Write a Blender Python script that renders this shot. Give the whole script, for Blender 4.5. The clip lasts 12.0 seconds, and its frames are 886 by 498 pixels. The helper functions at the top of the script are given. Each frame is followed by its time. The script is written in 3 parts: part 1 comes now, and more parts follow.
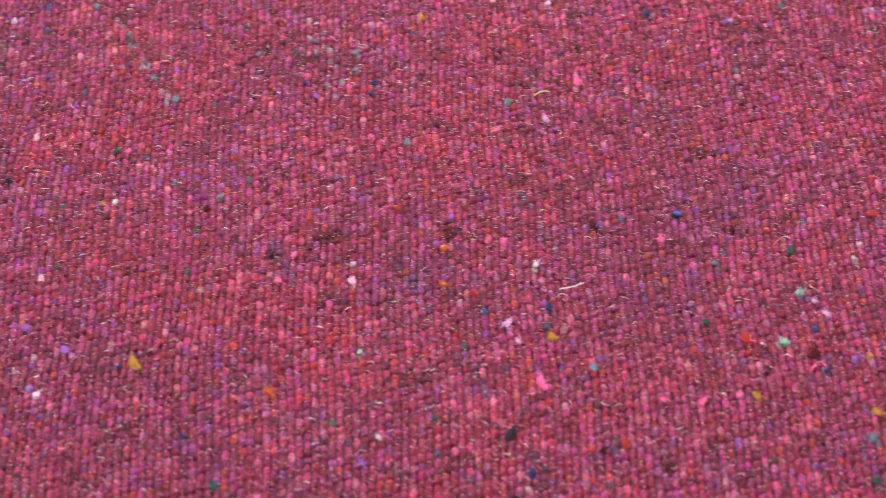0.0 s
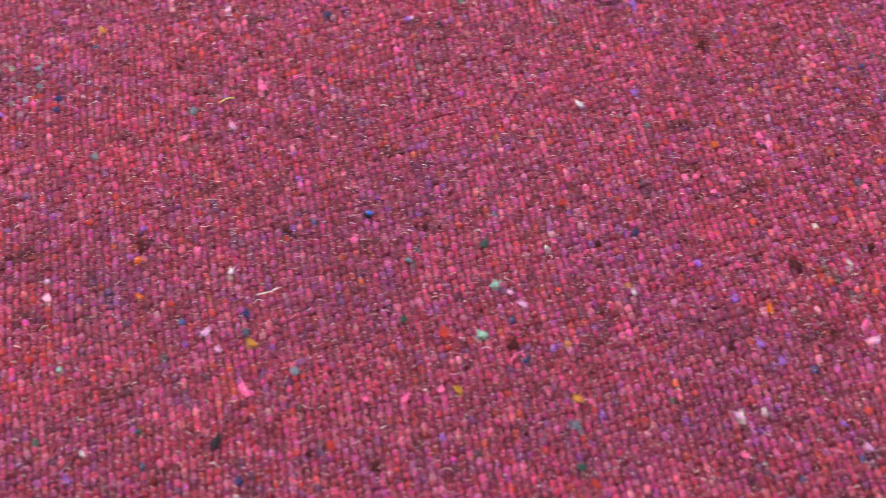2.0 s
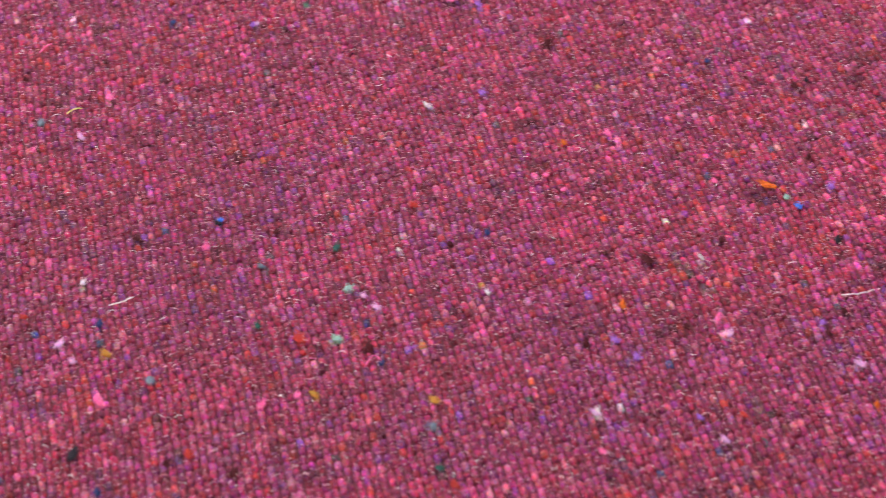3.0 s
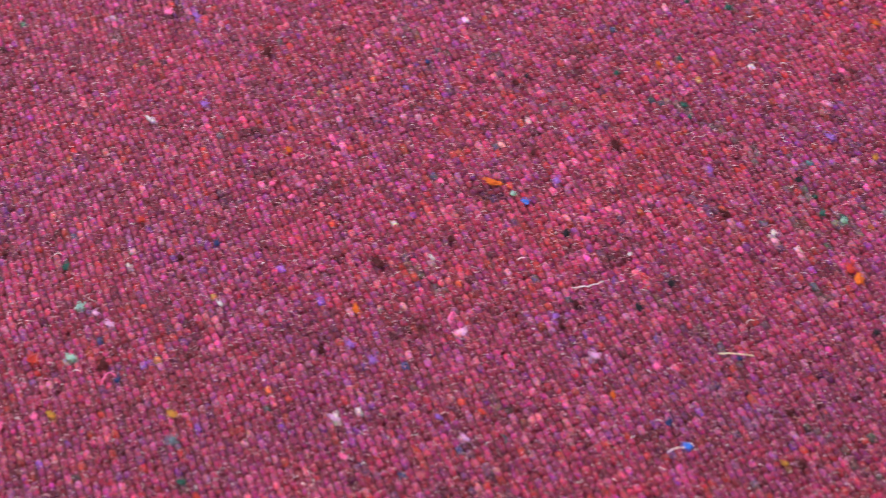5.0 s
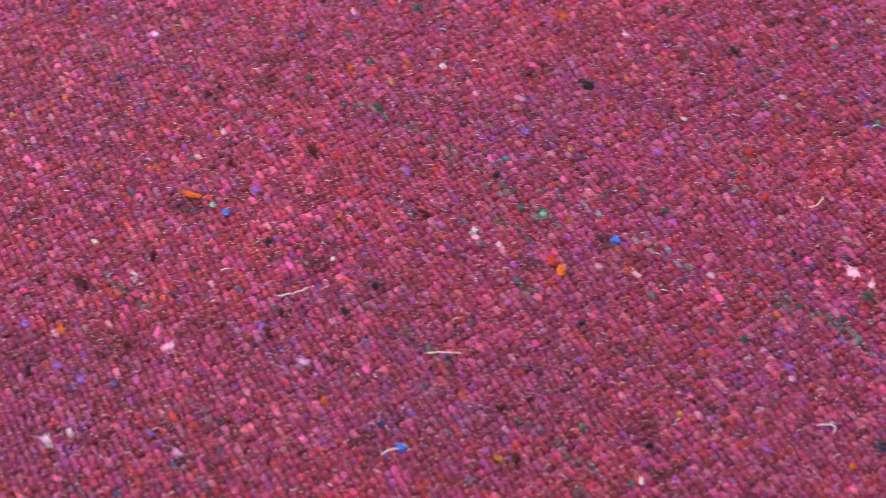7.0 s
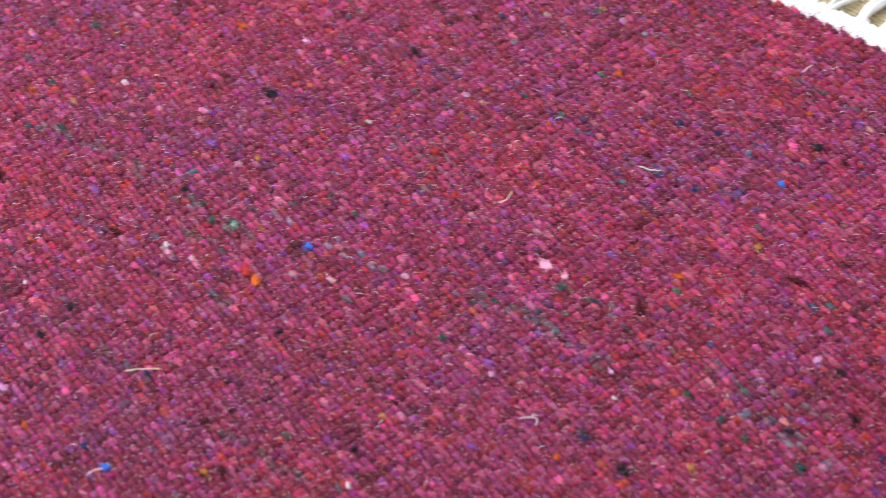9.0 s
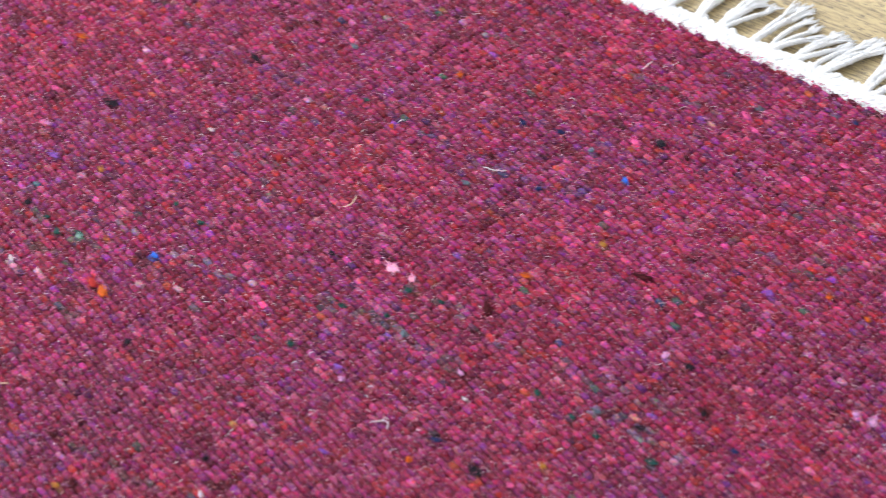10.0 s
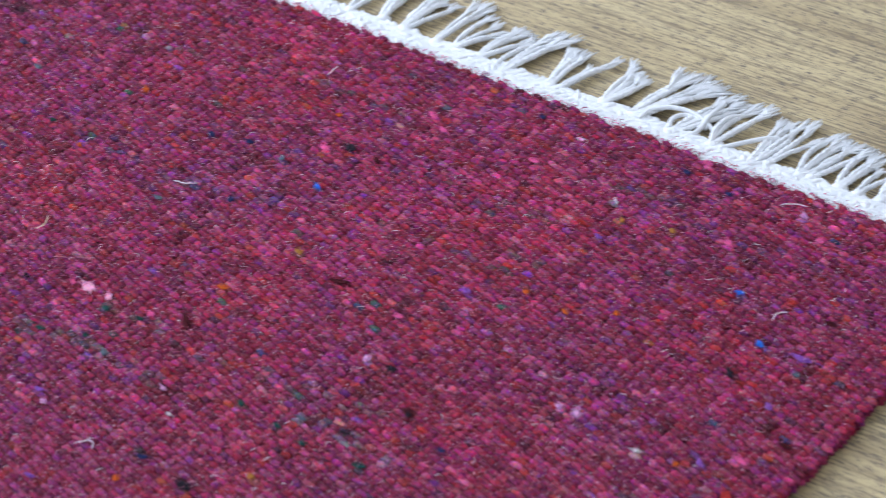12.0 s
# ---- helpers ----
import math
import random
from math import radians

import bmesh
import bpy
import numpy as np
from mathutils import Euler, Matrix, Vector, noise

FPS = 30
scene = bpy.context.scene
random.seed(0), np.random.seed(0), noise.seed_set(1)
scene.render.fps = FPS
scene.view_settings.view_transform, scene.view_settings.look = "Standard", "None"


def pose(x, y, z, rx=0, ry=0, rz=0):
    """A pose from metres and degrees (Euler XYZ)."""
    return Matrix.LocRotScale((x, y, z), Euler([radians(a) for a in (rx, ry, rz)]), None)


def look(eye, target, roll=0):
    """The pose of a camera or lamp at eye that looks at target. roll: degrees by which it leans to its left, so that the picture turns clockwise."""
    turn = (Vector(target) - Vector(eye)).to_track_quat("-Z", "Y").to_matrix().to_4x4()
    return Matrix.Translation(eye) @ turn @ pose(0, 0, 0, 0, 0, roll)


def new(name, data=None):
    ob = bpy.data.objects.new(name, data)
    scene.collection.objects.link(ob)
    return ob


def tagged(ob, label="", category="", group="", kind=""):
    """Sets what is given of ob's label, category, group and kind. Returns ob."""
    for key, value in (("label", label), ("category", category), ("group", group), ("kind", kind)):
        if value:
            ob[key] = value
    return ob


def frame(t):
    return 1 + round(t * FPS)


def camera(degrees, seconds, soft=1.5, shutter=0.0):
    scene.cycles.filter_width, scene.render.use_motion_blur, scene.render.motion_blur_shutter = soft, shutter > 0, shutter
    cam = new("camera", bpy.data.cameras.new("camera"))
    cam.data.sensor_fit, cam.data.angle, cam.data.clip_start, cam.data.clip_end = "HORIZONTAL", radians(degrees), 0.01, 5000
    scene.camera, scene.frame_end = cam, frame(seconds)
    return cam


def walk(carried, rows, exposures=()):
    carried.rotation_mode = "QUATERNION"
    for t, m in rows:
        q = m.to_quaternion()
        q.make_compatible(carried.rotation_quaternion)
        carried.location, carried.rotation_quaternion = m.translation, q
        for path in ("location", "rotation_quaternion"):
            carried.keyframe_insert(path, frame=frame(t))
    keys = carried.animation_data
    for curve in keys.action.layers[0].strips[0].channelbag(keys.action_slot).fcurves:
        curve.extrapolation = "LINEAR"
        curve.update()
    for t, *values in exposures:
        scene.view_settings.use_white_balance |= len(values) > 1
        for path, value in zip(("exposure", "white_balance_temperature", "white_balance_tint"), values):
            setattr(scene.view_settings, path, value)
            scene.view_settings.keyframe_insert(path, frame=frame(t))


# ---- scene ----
# camera: it stands on a tripod and pans slowly to the right
EYE = 1.209
cam = camera(14.0, 12.0, soft=1.0, shutter=0.56)
cam.data.dof.use_dof = True
cam.data.dof.focus_distance = 2.2
cam.data.dof.aperture_fstop = 12.0
# seconds, heading, tilt from straight down, lean
ROWS = [
    (0.0, -19.723, 55.695, -1.605), (0.5, -21.103, 55.643, -1.65), (1.0, -22.614, 55.642, -1.583),
    (1.5, -24.077, 55.641, -1.534), (2.0, -25.602, 55.627, -1.485), (2.5, -27.056, 55.624, -1.446),
    (3.0, -28.445, 55.616, -1.451), (5.0, -33.635, 55.613, -1.409), (5.5, -34.997, 55.605, -1.415),
    (6.0, -36.5, 55.603, -1.486), (6.5, -37.955, 55.606, -1.472), (7.0, -39.359, 55.609, -1.412),
    (9.0, -45.266, 55.606, -1.462), (9.5, -46.828, 55.608, -1.451), (10.0, -48.225, 55.607, -1.368),
    (10.5, -49.558, 55.605, -1.349), (11.0, -51.027, 55.605, -1.371), (11.5, -52.554, 55.613, -1.31),
    (12.0, -54.081, 55.615, -1.245),
]
walk(cam, [(t, pose(0, 0, EYE, tilt, 0, heading) @ pose(0, 0, 0, 0, 0, lean)) for t, heading, tilt, lean in ROWS],
     exposures=[(0.0, 0.6, 6550, 9), (5.0, 0.55, 6200, 11), (9.3, 0.51, 6000, 11), (10.0, 0.48, 5900, 11), (10.5, 0.1, 5550, 11), (12.0, 0.06, 5250, 11)])

# light: overcast sky, the daylight of one wide window, and an added side fill
world = bpy.data.worlds.new("world")
scene.world = world
world.use_nodes = True
wn = world.node_tree
sky = wn.nodes.new("ShaderNodeTexSky")
sky.sky_type = "NISHITA"
sky.sun_disc = False
sky.sun_elevation = radians(35)
sky.sun_rotation = radians(10)
wn.links.new(sky.outputs[0], wn.nodes["Background"].inputs[0])
wn.nodes["Background"].inputs[1].default_value = 0.1
WX0, WX1, WY, WZ0, WZ1 = -0.2, 2.6, 3.6, 0.7, 2.3
lamp_data = bpy.data.lights.new("window_daylight", "AREA")
lamp_data.shape, lamp_data.size, lamp_data.size_y = "RECTANGLE", WX1 - WX0 - 0.1, WZ1 - WZ0 - 0.1
lamp_data.energy = 108
lamp_data.color = (0.97, 0.985, 1.0)
# fill lamp added from the west to soften the shading, no known source
VY0, VY1 = -0.6, 1.8
side_fill_data = bpy.data.lights.new("side_fill_light", "AREA")
side_fill_data.shape, side_fill_data.size, side_fill_data.size_y = "RECTANGLE", VY1 - VY0 - 0.1, WZ1 - WZ0 - 0.1
side_fill_data.energy = 48
side_fill_data.color = (0.97, 0.985, 1.0)
side = new("side_fill_light", side_fill_data)
side.matrix_world = look((-2.38, (VY0 + VY1) / 2, (WZ0 + WZ1) / 2), (0, (VY0 + VY1) / 2, (WZ0 + WZ1) / 2 - 0.5))
daylight = new("window_daylight", lamp_data)
daylight.matrix_world = look(((WX0 + WX1) / 2, WY - 0.02, (WZ0 + WZ1) / 2), ((WX0 + WX1) / 2, 0, (WZ0 + WZ1) / 2 - 0.9))


# ---- materials ----
def material(name, rough=0.8, metal=0.0):
    m = bpy.data.materials.new(name)
    m.use_nodes = True
    b = m.node_tree.nodes["Principled BSDF"]
    b.inputs["Roughness"].default_value = rough
    b.inputs["Metallic"].default_value = metal
    return m, m.node_tree, b


def node(nt, kind, **values):
    n = nt.nodes.new(kind)
    for key, value in values.items():
        n.inputs[key].default_value = value
    return n


def object_coords(nt, scale=(1, 1, 1)):
    c = nt.nodes.new("ShaderNodeTexCoord")
    m = nt.nodes.new("ShaderNodeMapping")
    m.inputs["Scale"].default_value = scale
    nt.links.new(c.outputs["Object"], m.inputs["Vector"])
    return m.outputs[0]


def place_coords(nt, scale=(1, 1, 1)):
    """Coordinates in metres of the place, the same for small and large things."""
    g = nt.nodes.new("ShaderNodeNewGeometry")
    m = nt.nodes.new("ShaderNodeMapping")
    m.inputs["Scale"].default_value = scale
    nt.links.new(g.outputs["Position"], m.inputs["Vector"])
    return m.outputs[0]


def ramp(nt, source, stops):
    r = nt.nodes.new("ShaderNodeValToRGB")
    nt.links.new(source, r.inputs[0])
    while len(r.color_ramp.elements) < len(stops):
        r.color_ramp.elements.new(0.5)
    for e, (at, c) in zip(r.color_ramp.elements, stops):
        e.position, e.color = at, (*c, 1)
    return r.outputs[0]


def mixed(nt, kind, amount, a, b):
    n = nt.nodes.new("ShaderNodeMix")
    n.data_type, n.blend_type = "RGBA", kind
    for value, socket in ((amount, n.inputs[0]), (a, n.inputs[6]), (b, n.inputs[7])):
        if hasattr(value, "is_linked"):
            nt.links.new(value, socket)
        else:
            socket.default_value = value
    return n.outputs[2]


def bump(nt, b, height, strength, distance):
    n = node(nt, "ShaderNodeBump", Strength=strength, Distance=distance)
    nt.links.new(height, n.inputs["Height"])
    nt.links.new(n.outputs[0], b.inputs["Normal"])


def wool_material(name, colour=None, mottle=1.0, random_dye=False, rough=0.85, gloss=0.07):
    """Spun wool: fibre-fine streaks of lighter and darker hair over the yarn's own dye."""
    m, nt, b = material(name, rough)
    at = place_coords(nt)
    fine = node(nt, "ShaderNodeTexNoise", Scale=560.0, Detail=3.0, Roughness=0.7)
    nt.links.new(at, fine.inputs["Vector"])
    hair = node(nt, "ShaderNodeTexNoise", Scale=520.0, Detail=3.0, Distortion=1.6)
    nt.links.new(place_coords(nt, (1.0, 2.4, 1.0)), hair.inputs["Vector"])
    if colour is None:
        dye = nt.nodes.new("ShaderNodeAttribute")
        dye.attribute_name = "dye"
        dye = dye.outputs["Color"]
        if random_dye:
            info = nt.nodes.new("ShaderNodeObjectInfo")
            dye = ramp(nt, info.outputs["Random"], [((k + 0.5) / 10, c) for k, (_, c) in enumerate(PALETTE[:10])])
    else:
        dye = (*colour, 1)
    # carded fibres of several dyes lie side by side in the yarn
    spread = nt.nodes.new("ShaderNodeMapRange")
    spread.data_type = "FLOAT_VECTOR"
    for at_in, lo_hi in ((7, 0.34), (8, 0.66), (9, 0.42), (10, 1.55)):
        spread.inputs[at_in].default_value = (lo_hi,) * 3
    nt.links.new(fine.outputs["Color"], spread.inputs[6])
    c = mixed(nt, "MULTIPLY", mottle if colour is None else 0.4, dye, spread.outputs[1])
    pale = ramp(nt, hair.outputs["Fac"], [(0.54, (0, 0, 0)), (0.72, (0.55, 0.55, 0.55))])
    c = mixed(nt, "MIX", pale, c, (0.36, 0.11, 0.17, 1) if colour is None else (*[min(1, 1.35 * v + 0.004) for v in colour], 1))
    nt.links.new(c, b.inputs["Base Color"])
    b.inputs["Sheen Weight"].default_value = 0.08 if colour is None else 0.03
    b.inputs["Sheen Roughness"].default_value = 0.4
    b.inputs["Sheen Tint"].default_value = (1.0, 0.8, 0.88, 1)
    b.inputs["Specular IOR Level"].default_value = gloss if colour is None else 0.06
    bump(nt, b, hair.outputs["Fac"], 0.9, 0.0012)
    return m


DYES = {"navy": (0.03, 0.035, 0.12), "ochre": (0.46, 0.21, 0.04), "slate": (0.15, 0.18, 0.23), "green": (0.03, 0.085, 0.075),
        "black": (0.02, 0.014, 0.022), "maroon": (0.065, 0.008, 0.013), "pink": (0.8, 0.13, 0.34), "red": (0.42, 0.035, 0.03),
        "orange": (0.56, 0.11, 0.015), "violet": (0.3, 0.11, 0.48), "lilac": (0.66, 0.32, 0.58), "white": (0.7, 0.6, 0.65),
        "blush": (0.95, 0.42, 0.6), "mint": (0.28, 0.44, 0.38), "blue": (0.06, 0.18, 0.7), "cream": (0.75, 0.6, 0.45),
        "yellow": (0.7, 0.65, 0.2), "pale": (0.8, 0.6, 0.65)}
PALETTE = [  # share, colour
    (24, (0.246, 0.022, 0.067)), (18, (0.204, 0.014, 0.042)), (15, (0.290, 0.029, 0.101)), (11, (0.226, 0.019, 0.087)),
    (9, (0.168, 0.013, 0.050)), (6, (0.270, 0.046, 0.137)), (5, (0.370, 0.058, 0.126)), (3.4, (0.206, 0.027, 0.138)),
    (3.6, (0.290, 0.023, 0.030)), (2.6, (0.116, 0.010, 0.037)), (0.65, (0.440, 0.117, 0.202)), (0.45, (0.140, 0.031, 0.109)),
    (0.2, (0.090, 0.024, 0.071)), (0.15, (0.080, 0.053, 0.079)), (0.175, (0.350, 0.051, 0.033)), (0.1, (0.480, 0.265, 0.338)),
    (0.125, (0.220, 0.053, 0.273)), (0.06, (0.330, 0.117, 0.042)), (0.075, (0.045, 0.074, 0.071)), (0.075, (0.045, 0.048, 0.131)),
    (0.15, (0.500, 0.064, 0.208)),
]
WOOL = wool_material("magenta_wool")
FUZZ = wool_material("stray_and_glint_fibre", mottle=0.15, rough=0.3, gloss=0.6)
LOOP = wool_material("mixed_magenta_wool", random_dye=True)
DYED = {k: wool_material("wool_" + k, c) for k, c in DYES.items()}


def cotton_material():
    m, nt, b = material("white_cotton", 0.8)
    n = node(nt, "ShaderNodeTexNoise", Scale=60.0, Detail=4.0)
    nt.links.new(object_coords(nt), n.inputs["Vector"])
    nt.links.new(ramp(nt, n.outputs["Fac"], [(0.3, (0.64, 0.645, 0.65)), (0.65, (0.74, 0.74, 0.74))]), b.inputs["Base Color"])
    f = node(nt, "ShaderNodeTexNoise", Scale=700.0, Detail=3.0)
    nt.links.new(object_coords(nt), f.inputs["Vector"])
    bump(nt, b, f.outputs["Fac"], 0.6, 0.0007)
    b.inputs["Specular IOR Level"].default_value = 0.2
    return m


COTTON = cotton_material()


def oak_material():
    """Limed oak boards: short dark pores in rows along the board, over broad lighter and darker bands."""
    m, nt, b = material("oak_board", 0.5)
    info = nt.nodes.new("ShaderNodeObjectInfo")
    geo = nt.nodes.new("ShaderNodeNewGeometry")
    shift = nt.nodes.new("ShaderNodeVectorMath")
    shift.operation = "MULTIPLY_ADD"
    nt.links.new(info.outputs["Random"], shift.inputs[0])
    shift.inputs[1].default_value = (3.1, 7.7, 1.9)
    nt.links.new(geo.outputs["Position"], shift.inputs[2])

    def noise_at(scale, stretch, detail, distortion=0.0):
        mp = nt.nodes.new("ShaderNodeMapping")
        mp.inputs["Scale"].default_value = stretch
        nt.links.new(shift.outputs[0], mp.inputs["Vector"])
        n = node(nt, "ShaderNodeTexNoise", Scale=scale, Detail=detail, Distortion=distortion)
        nt.links.new(mp.outputs[0], n.inputs["Vector"])
        return n.outputs["Fac"]

    bands = noise_at(30.0, (1, 0.12, 1), 3.0, 0.6)
    pores = noise_at(1250.0, (1, 0.1, 1), 1.0)
    fine = noise_at(560.0, (1, 0.04, 1), 3.0)
    c = ramp(nt, bands, [(0.25, (0.29, 0.215, 0.105)), (0.5, (0.41, 0.322, 0.166)), (0.75, (0.47, 0.38, 0.208))])
    c = mixed(nt, "MULTIPLY", 1.0, c, ramp(nt, fine, [(0.36, (0.52, 0.5, 0.5)), (0.56, (1.12, 1.12, 1.1))]))
    dark = ramp(nt, pores, [(0.37, (0.9, 0.9, 0.9)), (0.44, (0, 0, 0))])
    c = mixed(nt, "MIX", dark, c, (0.095, 0.075, 0.058, 1))
    nt.links.new(c, b.inputs["Base Color"])
    bump(nt, b, pores, 0.25, 0.0006)
    return m


OAK = oak_material()


def plaster_material(name, colour):
    m, nt, b = material(name, 0.9)
    n = node(nt, "ShaderNodeTexNoise", Scale=3.0, Detail=6.0)
    nt.links.new(object_coords(nt), n.inputs["Vector"])
    nt.links.new(ramp(nt, n.outputs["Fac"], [(0.3, tuple(0.94 * v for v in colour)), (0.7, colour)]), b.inputs["Base Color"])
    f = node(nt, "ShaderNodeTexNoise", Scale=180.0, Detail=3.0)
    nt.links.new(object_coords(nt), f.inputs["Vector"])
    bump(nt, b, f.outputs["Fac"], 0.15, 0.001)
    return m


WALL = plaster_material("wall_plaster", (0.78, 0.76, 0.73))
CEIL = plaster_material("ceiling_plaster", (0.82, 0.82, 0.81))
FRAME, _, _b = material("white_window_paint", 0.35)
_b.inputs["Base Color"].default_value = (0.8, 0.8, 0.79, 1)
GLASS, _, _b = material("window_glass", 0.02)
_b.inputs["Transmission Weight"].default_value = 1.0
UNDER, _, _b = material("dark_felt_joint", 0.9)
_b.inputs["Base Color"].default_value = (0.05, 0.035, 0.025, 1)
BACKING, _, _b = material("weave_ground", 0.95)
_b.inputs["Base Color"].default_value = (0.12, 0.018, 0.035, 1)


# ---- mesh helpers ----
def raw_mesh(name, verts, tris, mat, dye=None, smooth=True):
    me = bpy.data.meshes.new(name)
    verts = np.asarray(verts, np.float32)
    tris = np.asarray(tris, np.int32)
    me.vertices.add(len(verts))
    me.vertices.foreach_set("co", verts.ravel())
    me.loops.add(tris.size)
    me.loops.foreach_set("vertex_index", tris.ravel())
    me.polygons.add(len(tris))
    me.polygons.foreach_set("loop_start", np.arange(0, tris.size, 3, dtype=np.int32))
    me.polygons.foreach_set("use_smooth", np.full(len(tris), smooth))
    if dye is not None:
        att = me.attributes.new("dye", "FLOAT_COLOR", "POINT")
        full = np.ones((len(verts), 4), np.float32)
        full[:, :3] = dye
        att.data.foreach_set("color", full.ravel())
    me.update(calc_edges=True)
    me.materials.append(mat)
    return me


def part(name, me, parent, label="", kind=""):
    ob = new(name, me)
    ob.parent = parent
    return tagged(ob, label, kind=kind)


def box_mesh(name, lo, hi, mat, bevel=0.0):
    bm = bmesh.new()
    bmesh.ops.create_cube(bm, size=1)
    for v in bm.verts:
        v.co = [(a + b) / 2 + c * (b - a) for a, b, c in zip(lo, hi, v.co)]
    if bevel:
        bmesh.ops.bevel(bm, geom=bm.edges[:], offset=bevel, segments=2, affect="EDGES")
    me = bpy.data.meshes.new(name)
    bm.to_mesh(me)
    bm.free()
    me.materials.append(mat)
    return me


def structure(name, lo, hi, mat, label):
    return tagged(new(name, box_mesh(name, lo, hi, mat)), label, name.split("_")[0], kind="structure")


def dome(seg, rings):
    """A unit cushion: rounded over, open underneath."""
    v, f = [], []
    for k in range(rings):
        a = k / rings * math.pi / 2
        for j in range(seg):
            th = 2 * math.pi * j / seg
            v.append((math.cos(a) ** 0.8 * math.cos(th), math.cos(a) ** 0.8 * math.sin(th), math.sin(a)))
    v.append((0, 0, 1))
    for k in range(rings - 1):
        for j in range(seg):
            a, b = k * seg + j, k * seg + (j + 1) % seg
            f += [(a, b, b + seg), (a, b + seg, a + seg)]
    top = (rings - 1) * seg
    f += [(top + j, top + (j + 1) % seg, rings * seg) for j in range(seg)]
    return np.array(v), np.array(f)


def tube(points, radii, sides=6):
    """Vertices and triangles of a round strand along the points."""
    pts = [Vector(q) for q in points]
    verts, tris = [], []
    for i, q in enumerate(pts):
        along = (pts[min(i + 1, len(pts) - 1)] - pts[max(i - 1, 0)]).normalized()
        a = along.cross(Vector((0, 0, 1)))
        a = a.normalized() if a.length > 1e-6 else Vector((1, 0, 0))
        b = a.cross(along)
        for j in range(sides):
            th = 2 * math.pi * j / sides
            verts.append(q + (a * math.cos(th) + b * math.sin(th)) * radii[i])
    for i in range(len(pts) - 1):
        for j in range(sides):
            a, b = i * sides + j, i * sides + (j + 1) % sides
            tris += [(a, b, b + sides), (a, b + sides, a + sides)]
    for first, order in ((0, -1), ((len(pts) - 1) * sides, 1)):
        tris += [(first, first + j, first + j + 1)[::order] for j in range(1, sides - 1)]
    return verts, tris


def joined(pieces):
    verts, tris = [], []
    for v, t in pieces:
        tris += [tuple(i + len(verts) for i in f) for f in t]
        verts += list(v)
    return verts, tris


# ---- the room ----
RX0, RX1, RY0, RY1, HIGH = -2.4, 3.2, -1.6, WY, 2.6
structure("floor", (RX0, RY0, -0.05), (RX1, RY1, -0.004), UNDER, "dark underlay below the oak floor boards")
structure("ceiling", (RX0, RY0, HIGH), (RX1, RY1, HIGH + 0.1), CEIL, "plain white ceiling")
structure("wall_south", (RX0, RY0 - 0.15, 0), (RX1, RY0, HIGH), WALL, "plain white plaster wall")
structure("wall_east", (RX1, RY0 - 0.15, 0), (RX1 + 0.15, RY1 + 0.15, HIGH), WALL, "plain white plaster wall")


def wall_with_opening(name, pieces, label):
    bm = bmesh.new()
    for lo, hi in pieces:
        made = bmesh.ops.create_cube(bm, size=1)["verts"]
        for v in made:
            v.co = [(a + b) / 2 + c * (b - a) for a, b, c in zip(lo, hi, v.co)]
    me = bpy.data.meshes.new(name)
    bm.to_mesh(me)
    bm.free()
    me.materials.append(WALL)
    tagged(new(name, me), label, "wall", kind="structure")


wall_with_opening("wall_north", [((RX0, RY1, 0), (WX0, RY1 + 0.15, HIGH)), ((WX1, RY1, 0), (RX1, RY1 + 0.15, HIGH)),
                                 ((WX0, RY1, 0), (WX1, RY1 + 0.15, WZ0)), ((WX0, RY1, WZ1), (WX1, RY1 + 0.15, HIGH))],
                  "plain white plaster wall with a wide window opening")
# this opening is made up to hold the side fill lamp
wall_with_opening("wall_west", [((RX0 - 0.15, RY0 - 0.15, 0), (RX0, VY0, HIGH)), ((RX0 - 0.15, VY1, 0), (RX0, RY1 + 0.15, HIGH)),
                                ((RX0 - 0.15, VY0, 0), (RX0, VY1, WZ0)), ((RX0 - 0.15, VY0, WZ1), (RX0, VY1, HIGH))],
                  "plain white plaster wall with an opening for the added fill light")

# ---- the rug ----
RUG_X0, RUG_X1, RUG_Y0, RUG_Y1, TOP = -0.405, 1.596, 0.746, 2.145, 0.009


def edge(y):
    """Where the wool ends along the fringed side, which lies a little askew."""
    return RUG_X1 + 0.022 * (y - 1.06)


def skewed(me):
    for v in me.vertices:
        if v.co.x > 1.0:
            v.co.x += edge(v.co.y) - RUG_X1
    return me



rug = tagged(new("rug"), "magenta flecked wool rug with white cotton fringe on oak floor", "rug")
part("backing", skewed(box_mesh("backing", (RUG_X0 + 0.003, RUG_Y0 + 0.004, 0.001), (RUG_X1 - 0.003, RUG_Y1 - 0.004, TOP - 0.0022), BACKING, 0.002)), rug)

